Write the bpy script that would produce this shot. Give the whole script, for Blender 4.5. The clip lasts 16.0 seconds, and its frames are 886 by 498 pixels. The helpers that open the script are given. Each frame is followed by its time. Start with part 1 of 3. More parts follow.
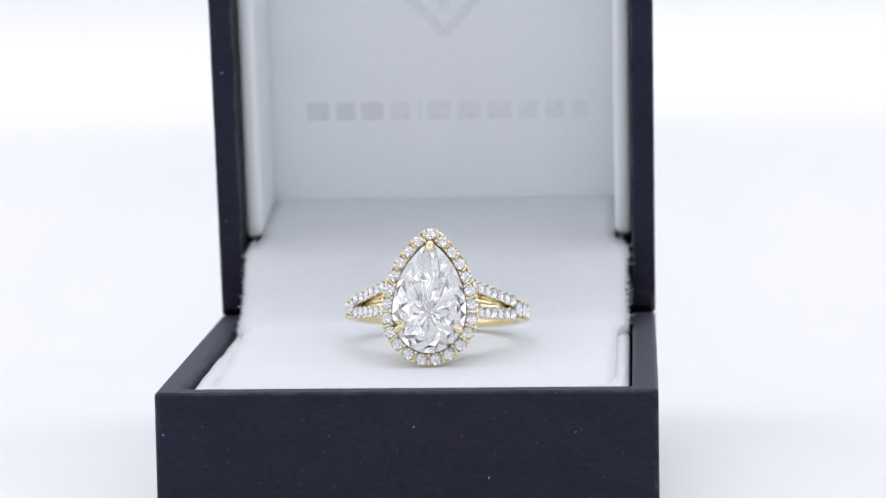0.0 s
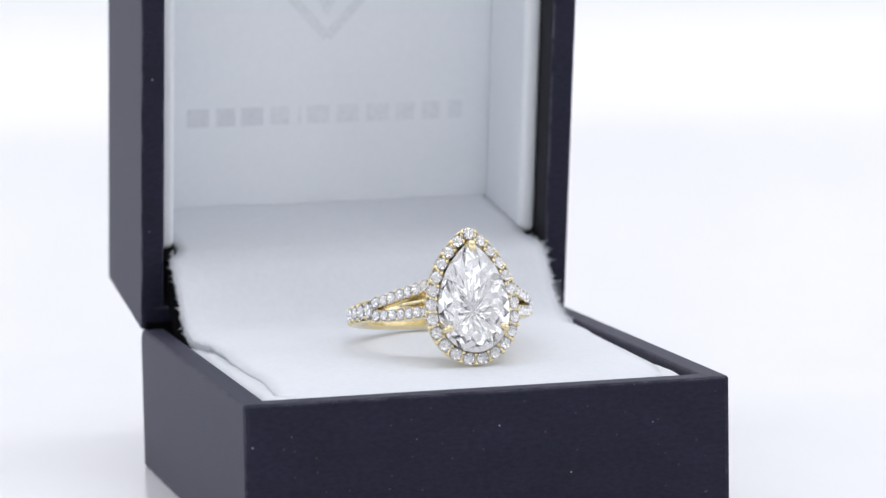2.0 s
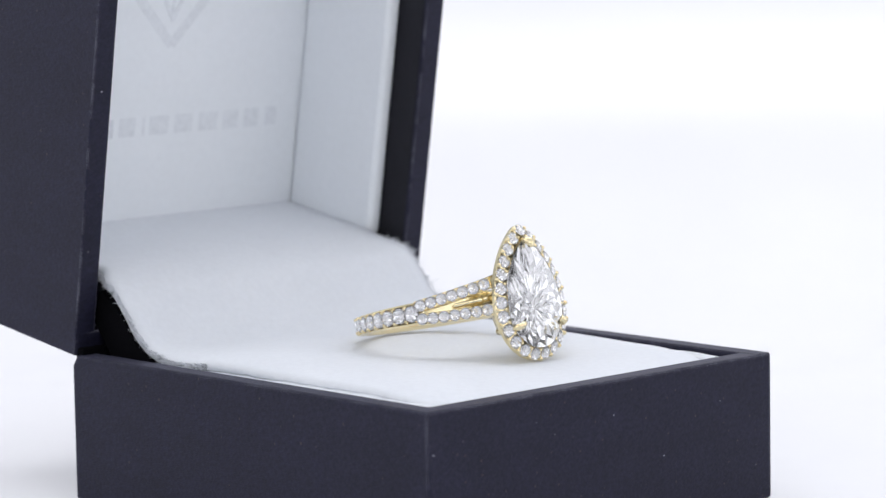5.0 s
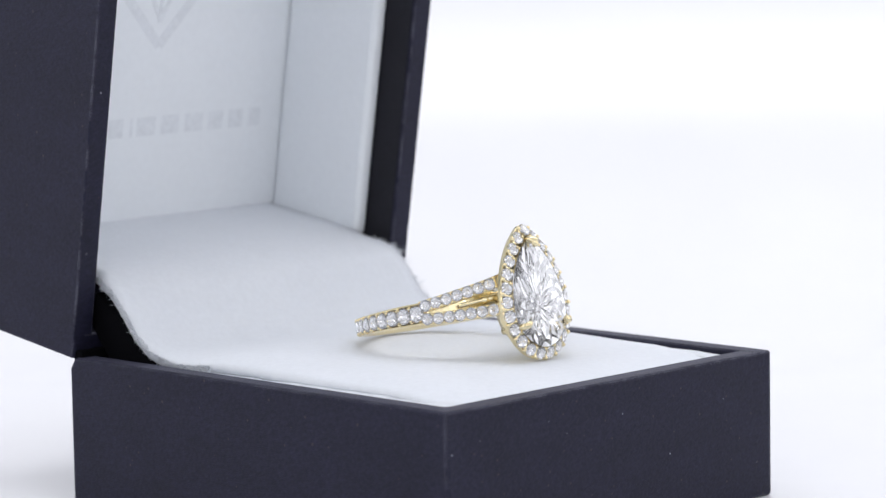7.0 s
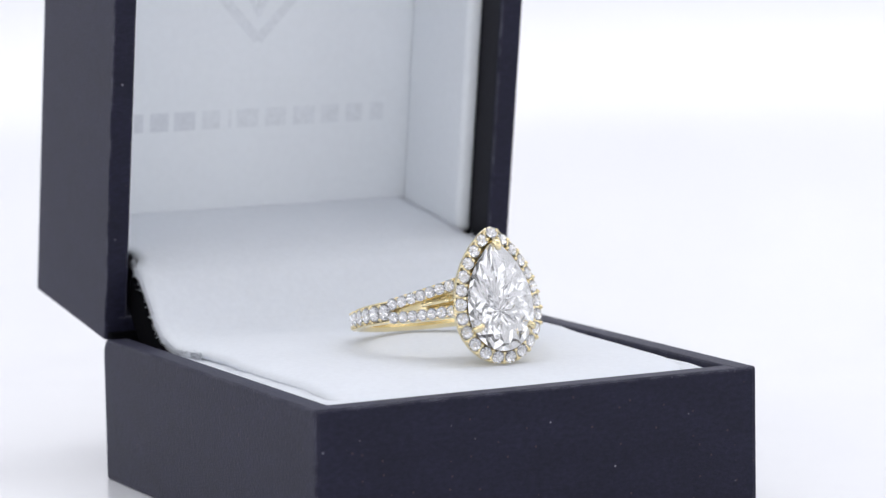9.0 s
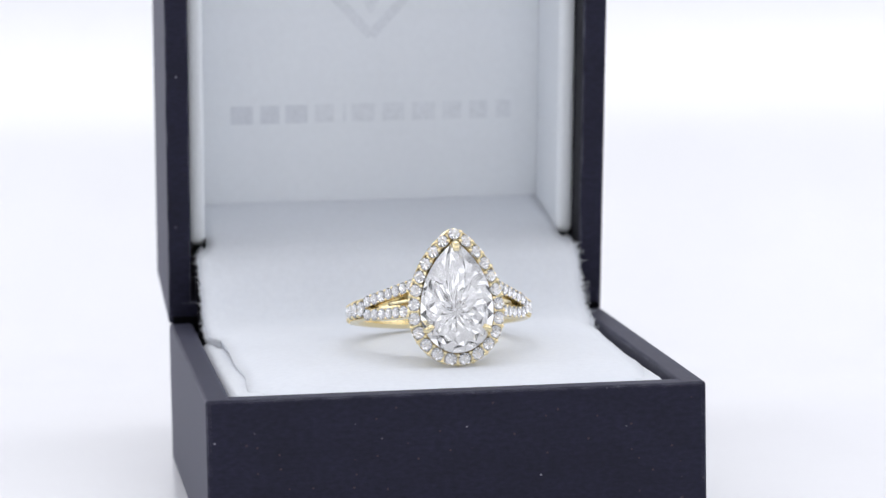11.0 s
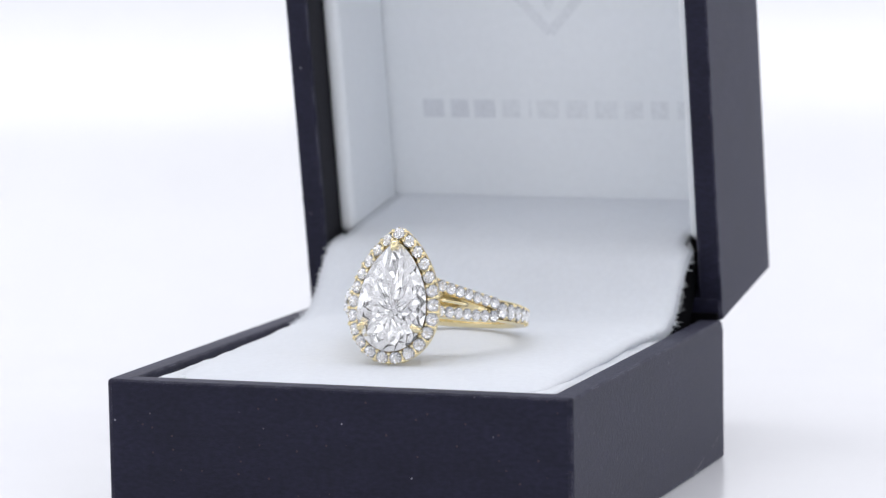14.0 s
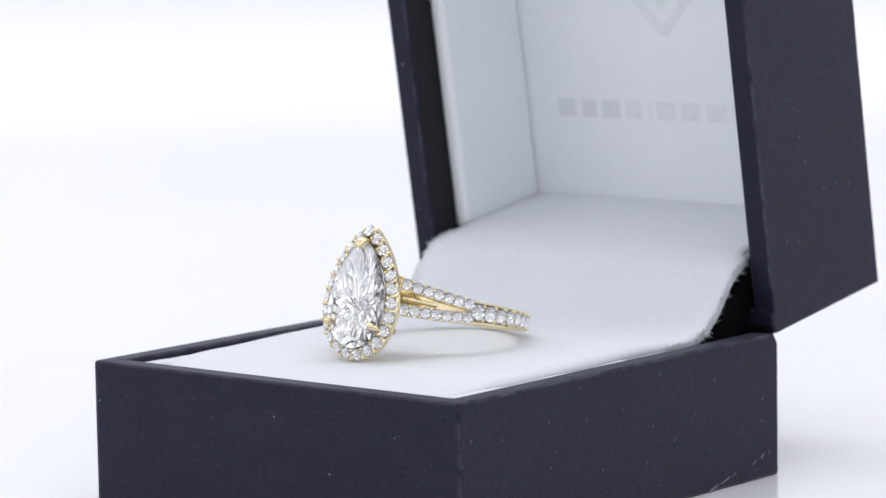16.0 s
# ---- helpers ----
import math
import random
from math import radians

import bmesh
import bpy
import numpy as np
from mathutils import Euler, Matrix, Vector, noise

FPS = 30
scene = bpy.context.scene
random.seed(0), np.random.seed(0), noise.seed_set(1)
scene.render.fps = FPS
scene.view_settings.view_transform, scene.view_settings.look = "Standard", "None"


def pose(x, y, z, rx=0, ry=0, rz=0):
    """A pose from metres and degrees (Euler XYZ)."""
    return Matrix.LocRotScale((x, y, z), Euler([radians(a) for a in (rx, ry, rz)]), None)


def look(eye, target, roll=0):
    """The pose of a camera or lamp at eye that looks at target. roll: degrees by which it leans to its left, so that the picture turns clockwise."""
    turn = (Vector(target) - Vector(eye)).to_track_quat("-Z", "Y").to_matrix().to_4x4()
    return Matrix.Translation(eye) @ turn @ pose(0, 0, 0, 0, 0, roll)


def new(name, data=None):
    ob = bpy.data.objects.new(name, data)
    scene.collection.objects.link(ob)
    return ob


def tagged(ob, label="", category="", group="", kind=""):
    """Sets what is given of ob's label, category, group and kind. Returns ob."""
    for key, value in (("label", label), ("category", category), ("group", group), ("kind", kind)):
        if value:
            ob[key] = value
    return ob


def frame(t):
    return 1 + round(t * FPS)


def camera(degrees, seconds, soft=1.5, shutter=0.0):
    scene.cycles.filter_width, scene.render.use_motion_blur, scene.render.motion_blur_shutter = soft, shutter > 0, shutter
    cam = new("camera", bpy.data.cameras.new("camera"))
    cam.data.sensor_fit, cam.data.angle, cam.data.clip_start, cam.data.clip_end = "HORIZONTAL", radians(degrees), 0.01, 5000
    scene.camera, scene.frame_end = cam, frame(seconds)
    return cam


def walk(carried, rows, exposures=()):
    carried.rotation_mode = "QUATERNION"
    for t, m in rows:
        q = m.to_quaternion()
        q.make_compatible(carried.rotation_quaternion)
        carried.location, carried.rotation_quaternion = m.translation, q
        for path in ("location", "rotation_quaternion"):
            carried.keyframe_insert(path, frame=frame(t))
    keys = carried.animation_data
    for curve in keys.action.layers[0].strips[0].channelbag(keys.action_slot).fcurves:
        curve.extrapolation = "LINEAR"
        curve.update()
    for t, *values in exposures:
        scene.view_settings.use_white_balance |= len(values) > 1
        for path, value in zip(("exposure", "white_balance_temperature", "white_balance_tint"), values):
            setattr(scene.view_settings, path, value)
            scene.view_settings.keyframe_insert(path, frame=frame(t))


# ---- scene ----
# Camera: fixed on its stand; the jewellery box turns before it on a slow turntable.
MM = 0.001
cam = camera(15.34, 16.0, soft=1.3)
EYE = (0.0, -0.3632, 0.0713)
PITCH, YAW, ROLL = -6.816, 0.195, -0.983
STAND = pose(0, 0, 0, 0, 0, YAW) @ pose(0, 0, 0, 90 + PITCH, 0, 0) @ pose(0, 0, 0, 0, 0, ROLL)
STAND = Matrix.Translation(EYE) @ STAND
walk(cam, [(0.0, STAND), (16.0, STAND)])
cam.data.dof.use_dof = True
cam.data.dof.focus_distance = 0.352
cam.data.dof.aperture_fstop = 42

# Turntable angle in degrees, time by time.
TURN = [
    (0.0, -3.25), (0.5, 1.5), (1.0, 6.2), (1.5, 10.9), (2.0, 15.6), (2.5, 20.35), (3.0, 25.05), (3.5, 29.75),
    (4.0, 34.4), (4.5, 39.1), (5.0, 43.75), (5.4, 47.5), (5.75, 50.5), (6.05, 51.9), (6.3, 52.0), (6.4, 51.8), (6.5, 51.2), (7.0, 46.4),
    (7.5, 41.45), (8.0, 36.75), (8.5, 32.0), (9.0, 27.3), (9.5, 22.6), (10.0, 17.9), (10.5, 13.15), (11.0, 8.45),
    (11.5, 3.7), (12.0, -1.0), (12.5, -5.8), (13.0, -10.55), (13.5, -15.35), (14.0, -20.1), (14.5, -24.9),
    (15.0, -29.75), (15.5, -34.5), (16.0, -39.4),
]
AXIS = (3.8, -2.0)          # turntable axis in the box's own plan, mm
RING_AT = (1.86, -2.62, 21.0)  # ring centre in the box's plan, mm
RING_TILT = 13.4

# ---- light ----
world = bpy.data.worlds.new("room")
scene.world = world
world.use_nodes = True
world.node_tree.nodes["Background"].inputs[0].default_value = (0.91, 0.93, 1.0, 1)
world.node_tree.nodes["Background"].inputs[1].default_value = 0.72
scene.view_settings.exposure = 0.0


def area(name, eye, target, sx, sy, watts, colour):
    data = bpy.data.lights.new(name, "AREA")
    data.shape, data.size, data.size_y, data.energy, data.color = "RECTANGLE", sx, sy, watts, colour
    ob = new(name, data)
    ob.matrix_world = look(eye, target)
    return ob


COOL = (0.945, 0.955, 1.0)
area("light_panel_top", (0.0, -0.05, 0.60), (0, 0.0, 0), 0.62, 0.46, 0.05, COOL)
# Unseen fill, added to lift the lid lining and hinge from the front.
area("front_fill", (0.0, -0.70, 0.28), (0, 0.0, 0.04), 0.80, 0.24, 0.62, COOL)
for x in (-0.55, 0.55):
    area("light_panel_side", (x, -0.12, 0.20), (0, 0.0, 0.02), 0.36, 0.32, 0.42, COOL)
# Unseen small sources, added only to put sparkle into the stones.
for x, z in ((-0.26, 0.30), (-0.08, 0.42), (0.12, 0.36), (0.31, 0.24)):
    area("glint_light", (x, -0.62, z), (0, 0.0, 0.03), 0.018, 0.018, 0.03, (1.0, 0.98, 0.95))
# Unseen fill, added to bring the backdrop up to white.
area("backdrop_fill", (0.0, 0.02, 0.58), (0, 0.5, 0.12), 0.7, 0.2, 1.58, COOL)


# ---- materials ----
def material(name, colour, rough=0.5, metal=0.0, grain=0.0, grain_scale=400.0, bump=0.0, bump_scale=2500.0, stretch=(1, 1, 1), stain=0.0, stain_scale=60.0, sheen=0.0, coords="Object"):
    m = bpy.data.materials.new(name)
    m.use_nodes = True
    nt = m.node_tree
    b = nt.nodes["Principled BSDF"]
    b.inputs["Roughness"].default_value, b.inputs["Metallic"].default_value = rough, metal
    b.inputs["Sheen Weight"].default_value = sheen
    tc = nt.nodes.new("ShaderNodeTexCoord")
    mp = nt.nodes.new("ShaderNodeMapping")
    mp.inputs["Scale"].default_value = stretch
    nt.links.new(tc.outputs[coords], mp.inputs["Vector"])

    def noise_at(scale, detail):
        n = nt.nodes.new("ShaderNodeTexNoise")
        n.inputs["Scale"].default_value, n.inputs["Detail"].default_value = scale, detail
        nt.links.new(mp.outputs["Vector"], n.inputs["Vector"])
        return n.outputs["Fac"]

    value = None
    for amount, scale in ((grain, grain_scale), (stain, stain_scale)):
        if amount:
            r = nt.nodes.new("ShaderNodeMapRange")
            r.inputs["From Min"].default_value, r.inputs["From Max"].default_value = 0.3, 0.7
            r.inputs["To Min"].default_value, r.inputs["To Max"].default_value = 1 - amount, 1 + amount
            nt.links.new(noise_at(scale, 3), r.inputs["Value"])
            if value is None:
                value = r.outputs["Result"]
            else:
                x = nt.nodes.new("ShaderNodeMath")
                x.operation = "MULTIPLY"
                nt.links.new(value, x.inputs[0]), nt.links.new(r.outputs["Result"], x.inputs[1])
                value = x.outputs[0]
    b.inputs["Base Color"].default_value = (*colour, 1)
    if value is not None:
        s = nt.nodes.new("ShaderNodeVectorMath")
        s.operation = "SCALE"
        s.inputs[0].default_value = colour
        nt.links.new(value, s.inputs["Scale"])
        nt.links.new(s.outputs[0], b.inputs["Base Color"])
    if bump:
        bn = nt.nodes.new("ShaderNodeBump")
        bn.inputs["Strength"].default_value, bn.inputs["Distance"].default_value = bump, 0.0002
        nt.links.new(noise_at(bump_scale, 4), bn.inputs["Height"])
        nt.links.new(bn.outputs[0], b.inputs["Normal"])
    return m


def paper_material(name, stretch):
    """Dark navy book-cloth paper: fine brushed grain, pale and brownish flecks, rubbed edges with painted highlight."""
    m = material(name, (0.0088, 0.0088, 0.0215), 0.55, grain=0.32, grain_scale=2100, bump=0.28, bump_scale=3600, stretch=stretch, stain=0.16, stain_scale=260)
    nt = m.node_tree
    b = nt.nodes["Principled BSDF"]
    b.inputs["Specular IOR Level"].default_value, b.inputs["Specular Tint"].default_value = 0.29, (0.84, 0.84, 1, 1)
    b.inputs["Sheen Weight"].default_value, b.inputs["Sheen Roughness"].default_value, b.inputs["Sheen Tint"].default_value = 0.12, 0.35, (0.76, 0.77, 1, 1)
    tc = next(n for n in nt.nodes if n.type == "TEX_COORD")

    def op(kind, x, y):
        n = nt.nodes.new("ShaderNodeMath")
        n.operation = kind
        for i, v in enumerate((x, y)):
            if isinstance(v, float):
                n.inputs[i].default_value = v
            else:
                nt.links.new(v, n.inputs[i])
        return n.outputs[0]

    def blend(fac, old, colour):
        n = nt.nodes.new("ShaderNodeMix")
        n.data_type = "RGBA"
        nt.links.new(fac, n.inputs["Factor"])
        nt.links.new(old, next(i for i in n.inputs if i.name == "A" and i.type == "RGBA"))
        next(i for i in n.inputs if i.name == "B" and i.type == "RGBA").default_value = (*colour, 1)
        return next(o for o in n.outputs if o.type == "RGBA")

    colour = b.inputs["Base Color"].links[0].from_socket
    # flecks: many dull brownish ones, few pale ones, each of its own size
    for scale, size, share, tint in ((900, 0.16, 0.62, (0.040, 0.028, 0.034)), (760, 0.15, 0.9, (0.07, 0.065, 0.085)), (420, 0.07, 0.72, (0.2, 0.2, 0.24))):
        v = nt.nodes.new("ShaderNodeTexVoronoi")
        v.inputs["Scale"].default_value = scale
        nt.links.new(tc.outputs["Object"], v.inputs["Vector"])
        pick = nt.nodes.new("ShaderNodeSeparateColor")
        nt.links.new(v.outputs["Color"], pick.inputs[0])
        small = op("LESS_THAN", v.outputs["Distance"], op("MULTIPLY", pick.outputs[1], float(size)))
        colour = blend(op("MULTIPLY", small, op("GREATER_THAN", pick.outputs[0], float(share))), colour, tint)
    # rubbed edges, rim highlight painted in: paler where the paper folds over a corner
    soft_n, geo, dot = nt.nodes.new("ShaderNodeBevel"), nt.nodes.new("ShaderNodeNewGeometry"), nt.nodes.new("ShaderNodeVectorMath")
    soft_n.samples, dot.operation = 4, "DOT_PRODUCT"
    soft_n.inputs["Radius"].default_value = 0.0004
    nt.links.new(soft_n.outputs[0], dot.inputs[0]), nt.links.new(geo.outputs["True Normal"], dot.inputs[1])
    edge, rub, worn_glint = nt.nodes.new("ShaderNodeMapRange"), nt.nodes.new("ShaderNodeTexNoise"), nt.nodes.new("ShaderNodeMapRange")
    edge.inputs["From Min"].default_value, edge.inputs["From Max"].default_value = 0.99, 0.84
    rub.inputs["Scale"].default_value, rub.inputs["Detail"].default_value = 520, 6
    worn_glint.inputs["From Min"].default_value, worn_glint.inputs["From Max"].default_value = 0.38, 0.64
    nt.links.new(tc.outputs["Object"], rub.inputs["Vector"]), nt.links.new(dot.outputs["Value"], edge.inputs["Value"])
    nt.links.new(rub.outputs["Fac"], worn_glint.inputs["Value"])
    colour = blend(op("MULTIPLY", edge.outputs[0], worn_glint.outputs[0]), colour, (0.2, 0.2, 0.24))
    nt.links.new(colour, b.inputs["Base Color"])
    return m


def glass_material(name, ior, colour=(1, 1, 1)):
    m = bpy.data.materials.new(name)
    m.use_nodes = True
    nt = m.node_tree
    nt.nodes.remove(nt.nodes["Principled BSDF"])
    g = nt.nodes.new("ShaderNodeBsdfGlass")
    g.inputs["IOR"].default_value, g.inputs["Roughness"].default_value = ior, 0.0
    g.inputs["Color"].default_value = (*colour, 1)
    nt.links.new(g.outputs[0], nt.nodes["Material Output"].inputs["Surface"])
    return m


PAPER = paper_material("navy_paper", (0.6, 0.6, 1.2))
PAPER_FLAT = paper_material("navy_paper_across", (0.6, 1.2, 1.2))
# Darkness of the hollow under the velvet put into the colour; hinge strip too.
BLACK = material("gap_black", (0.003, 0.003, 0.004), 1.0, bump=0.3)
BLACK.node_tree.nodes["Principled BSDF"].inputs["Specular IOR Level"].default_value = 0.05
DARK = material("dark_cloth", (0.0085, 0.0085, 0.014), 0.9, grain=0.2, grain_scale=1300, bump=0.3)
VELVET = material("white_velvet", (0.715, 0.74, 0.785), 0.95, grain=0.02, grain_scale=1500, bump=0.18, bump_scale=4000, stain=0.012, stain_scale=120, sheen=0.05)
LINING = material("white_lining", (0.82, 0.846, 0.875), 0.85, grain=0.012, grain_scale=1200, bump=0.08, bump_scale=3000, stain=0.012, stain_scale=80)
PRINT = material("grey_print", (0.75, 0.775, 0.808), 0.7, grain=0.05, grain_scale=1500)
PRINT_BOLD = material("dark_grey_print", (0.695, 0.72, 0.76), 0.7, grain=0.05, grain_scale=1500)
GOLD = material("yellow_gold", (0.91, 0.79, 0.50), 0.2, metal=1.0, bump=0.05, bump_scale=1500)
DIAMOND = glass_material("diamond", 1.36)
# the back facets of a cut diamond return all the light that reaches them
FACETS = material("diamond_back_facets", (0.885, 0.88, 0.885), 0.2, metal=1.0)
VELVET_BSDF = VELVET.node_tree.nodes["Principled BSDF"]
VELVET_BSDF.inputs["Subsurface Weight"].default_value, VELVET_BSDF.inputs["Subsurface Scale"].default_value = 0.6, 0.0016
VELVET_BSDF.inputs["Subsurface Radius"].default_value = (1, 1, 1)
SCUFF = material("rubbed_paper", (0.14, 0.14, 0.165), 0.8, grain=0.5, grain_scale=3000, stain=0.3, stain_scale=700)
SWEEP = material("white_sweep", (0.86, 0.86, 0.88), 0.2, grain=0.01, grain_scale=60, bump=0.02, bump_scale=200, stain=0.008, stain_scale=4)
DARK_CARD = material("dark_grey_card", (0.06, 0.06, 0.07), 0.9, grain=0.1, grain_scale=200, bump=0.1, bump_scale=500)


# ---- mesh helpers ----
def link(name, bm, mat, parent=None, label="", smooth=False):
    bmesh.ops.recalc_face_normals(bm, faces=bm.faces)
    me = bpy.data.meshes.new(name)
    bm.to_mesh(me)
    bm.free()
    me.materials.append(mat)
    if smooth:
        me.polygons.foreach_set("use_smooth", [True] * len(me.polygons))
    ob = new(name, me)
    ob.parent = parent
    if label:
        tagged(ob, label)
    return ob


part = link


def bevel(bm, width, segments=2, angle=0.5):
    es = [e for e in bm.edges if len(e.link_faces) == 2 and e.calc_face_angle(0) > angle]
    bmesh.ops.bevel(bm, geom=es, offset=width, segments=segments, affect="EDGES", profile=0.5)
    return bm


def block(x0, x1, y0, y1, z0, z1, r=0.0, segments=2):
    bm = bmesh.new()
    vs = [bm.verts.new((x, y, z)) for x in (x0, x1) for y in (y0, y1) for z in (z0, z1)]
    for f in ((0, 1, 3, 2), (4, 6, 7, 5), (0, 4, 5, 1), (2, 3, 7, 6), (0, 2, 6, 4), (1, 5, 7, 3)):
        bm.faces.new([vs[i] for i in f])
    bmesh.ops.recalc_face_normals(bm, faces=bm.faces)
    if r:
        bevel(bm, r, segments)
    return bm


def prism(outline, x0, x1, r):
    """A board of the given (y, z) outline between two x."""
    bm = bmesh.new()
    n = len(outline)
    a, b = ([bm.verts.new((x, y, z)) for y, z in outline] for x in (x0, x1))
    bm.faces.new(a), bm.faces.new(b[::-1])
    for i in range(n):
        bm.faces.new((a[i], a[(i + 1) % n], b[(i + 1) % n], b[i]))
    bmesh.ops.recalc_face_normals(bm, faces=bm.faces)
    return bevel(bm, r, 3, 0.3)


def placed(bm, m):
    bmesh.ops.transform(bm, matrix=m, verts=bm.verts)
    return bm


def grid(rows):
    """A sheet from rows of points."""
    bm = bmesh.new()
    vs = [[bm.verts.new(p) for p in row] for row in rows]
    for a, b in zip(vs, vs[1:]):
        for i in range(len(a) - 1):
            bm.faces.new((a[i], a[i + 1], b[i + 1], b[i]))
    return bm


def thick(bm, t):
    bmesh.ops.recalc_face_normals(bm, faces=bm.faces)
    bmesh.ops.solidify(bm, geom=list(bm.faces), thickness=t)
    return bm


def sweep(points, section, up=None, closed=False):
    """A closed section (side, up) drawn along points; up: one normal for each point."""
    bm = bmesh.new()
    n = len(points)
    loops = []
    for i, p in enumerate(points):
        p = Vector(p)
        a, b = (points[(i - 1) % n], points[(i + 1) % n]) if closed else (points[max(i - 1, 0)], points[min(i + 1, n - 1)])
        d = (Vector(b) - Vector(a)).normalized()
        u = Vector(up[i])
        u = (u - d * u.dot(d)).normalized()
        s = d.cross(u)
        sec = section(i / max(n - 1, 1)) if callable(section) else section
        loops.append([bm.verts.new(p + s * x + u * y) for x, y in sec])
    m = len(loops[0])
    for i in range(n if closed else n - 1):
        a, b = loops[i], loops[(i + 1) % n]
        for j in range(m):
            bm.faces.new((a[j], a[(j + 1) % m], b[(j + 1) % m], b[j]))
    if not closed:
        bm.faces.new(loops[0][::-1]), bm.faces.new(loops[-1])
    return bm


# ---- the light tent ----
rows = []
prof = [(-1.1, 0.0), (0.02, 0.0)]
for i in range(13):
    a = i / 12 * math.pi / 2
    prof.append((0.085 + 0.10 * math.sin(a), 0.10 - 0.10 * math.cos(a)))
prof.append((0.20, 0.75))
for y, z in prof:
    rows.append([(x, y, z) for x in (-0.7, -0.35, 0.0, 0.35, 0.7)])
tagged(link("backdrop", grid(rows), SWEEP, smooth=True), "glossy white seamless sweep curving up behind the box", "backdrop", kind="structure")
# Unseen dark card, added so the stones have something dark to reflect.
tagged(link("curtain", block(-0.11, 0.11, -0.92, -0.905, 0.0, 0.22, 0.004), DARK_CARD), "unseen dark grey card added behind the camera stand for dark reflections", "curtain", kind="structure")

# ---- the jewellery box ----
W2, D2, H, T, LID = 26.2, 28.98, 16.53, 2.7, 21.8
WL, RIM = 26.22, -0.5  # lid half width; its rim stands a little over the base
LEAN = 9.2  # degrees by which the open lid leans over the base
TO = Matrix.Diagonal((MM, MM, MM, 1)) @ Matrix.Translation((-AXIS[0], -AXIS[1], 0))
TOLID = TO @ Matrix.Translation((0, D2, H - 0.12)) @ pose(0, 0, 0, LEAN, 0, 0)

box = tagged(new("jewellery_box"), "open dark navy paper ring box lined with white velvet", "ring box")
base = part("base", placed(block(-W2 + 0.3, W2 - 0.3, -D2 + 0.3, D2 - 0.3, 0.0, 1.6, 0.2), TO), PAPER_FLAT, box, "dark navy paper-covered lower half")
part("front_wall", placed(block(-W2 + 0.2, W2 - 0.2, -D2, -D2 + T, 0, H - 0.25, 0.34, 3), TO), PAPER, base)
part("back_wall", placed(block(-W2 + 0.2, W2 - 0.2, D2 - T, D2, 0, H - 1.2, 0.2, 3), TO), PAPER, base)
for s in (-1, 1):
    x0, x1 = sorted((s * W2, s * (W2 - T)))
    outline = [(-D2 + 0.03, 0), (D2 - 0.03, 0), (D2 - 0.03, H - 1.25), (D2 - 0.85, H - 0.05), (-D2 + 0.03, H - 0.22)]
    part("side_wall", placed(prism(outline, x0, x1, 0.36), TO), PAPER, base)

# lid: x, then back from the opening, then up from the hinge
lid = part("lid", placed(block(-WL + 0.2, WL - 0.2, LID - 2.4, LID, 0, 2 * D2, 0.2, 3), TOLID), PAPER, box, "raised dark navy lid leaning slightly forward")
part("hinge_wall", placed(block(-WL + 0.2, WL - 0.2, RIM, LID - 2.2, 0.0, T, 0.2, 3), TOLID), PAPER_FLAT, lid)
part("top_wall", placed(block(-WL + 0.2, WL - 0.2, RIM, LID - 2.2, 2 * D2 - T, 2 * D2, 0.2, 3), TOLID), PAPER_FLAT, lid)
for s in (-1, 1):
    x0, x1 = sorted((s * WL, s * (W2 - T)))
    part("side_wall", placed(block(x0, x1, RIM + 0.03, LID - 0.03, 0.03, 2 * D2 - 0.03, 0.2, 3), TOLID), PAPER, lid)
    x0, x1 = sorted((s * (W2 - T + 0.05), s * (W2 - T - 0.045)))
    part("inner_strip", placed(block(x0, x1, RIM + 0.5, 4.8, T, 2 * D2 - T, 0.0), TOLID), DARK, lid, "black cloth strip inside the rim")
PANEL = 19.0
back_lining = part("back_lining", placed(block(-W2 + T, W2 - T, PANEL, LID - 2.38, T, 2 * D2 - T, 0.1), TOLID), LINING, lid, "white satin lining with pale grey print")
for s in (-1, 1):
    x0, x1 = sorted((s * (W2 - T - 0.05), s * (W2 - T - 2.1)))
    part("side_lining", placed(block(x0, x1, 3.9, PANEL + 0.02, 8.3, 2 * D2 - T - 0.1, 0.85, 4), TOLID), LINING, lid, smooth=False)
part("top_lining", placed(block(-W2 + T + 2.2, W2 - T - 2.2, 1.0, PANEL + 0.02, 2 * D2 - T - 2.1, 2 * D2 - T - 0.1, 0.6, 3), TOLID), LINING, lid)

# printed mark: plain bars and a plain outlined kite
def bar(x0, x1, u0, u1, mat, name="print_bar"):
    part(name, placed(block(x0, x1, PANEL - 0.03, PANEL + 0.05, u0, u1), TOLID), mat, back_lining)


for i, (x0, x1) in enumerate(((0, 2.8), (3.7, 6.1), (6.8, 9.6), (10.5, 12.9), (14.0, 14.4), (15.1, 18.0), (18.9, 21.7), (22.7, 25.6), (26.5, 28.9), (29.9, 32.2), (33.2, 35.1))):
    bar(x0 - 17.0, x1 - 17.0, 19.45, 21.75, PRINT_BOLD if i < 3 else PRINT)


def slanted(x0, u0, x1, u1, w):
    d = Vector((x1 - x0, u1 - u0))
    a = math.degrees(math.atan2(d.y, d.x))
    depth = 0.02 + 0.012 * len([o for o in back_lining.children if o.name.startswith("print_line")])
    bm = block(0, d.length, -depth, 0.04, -w / 2, w / 2)
    part("print_line", placed(bm, TOLID @ pose(x0, PANEL, u0, 0, -a, 0)), PRINT, back_lining)


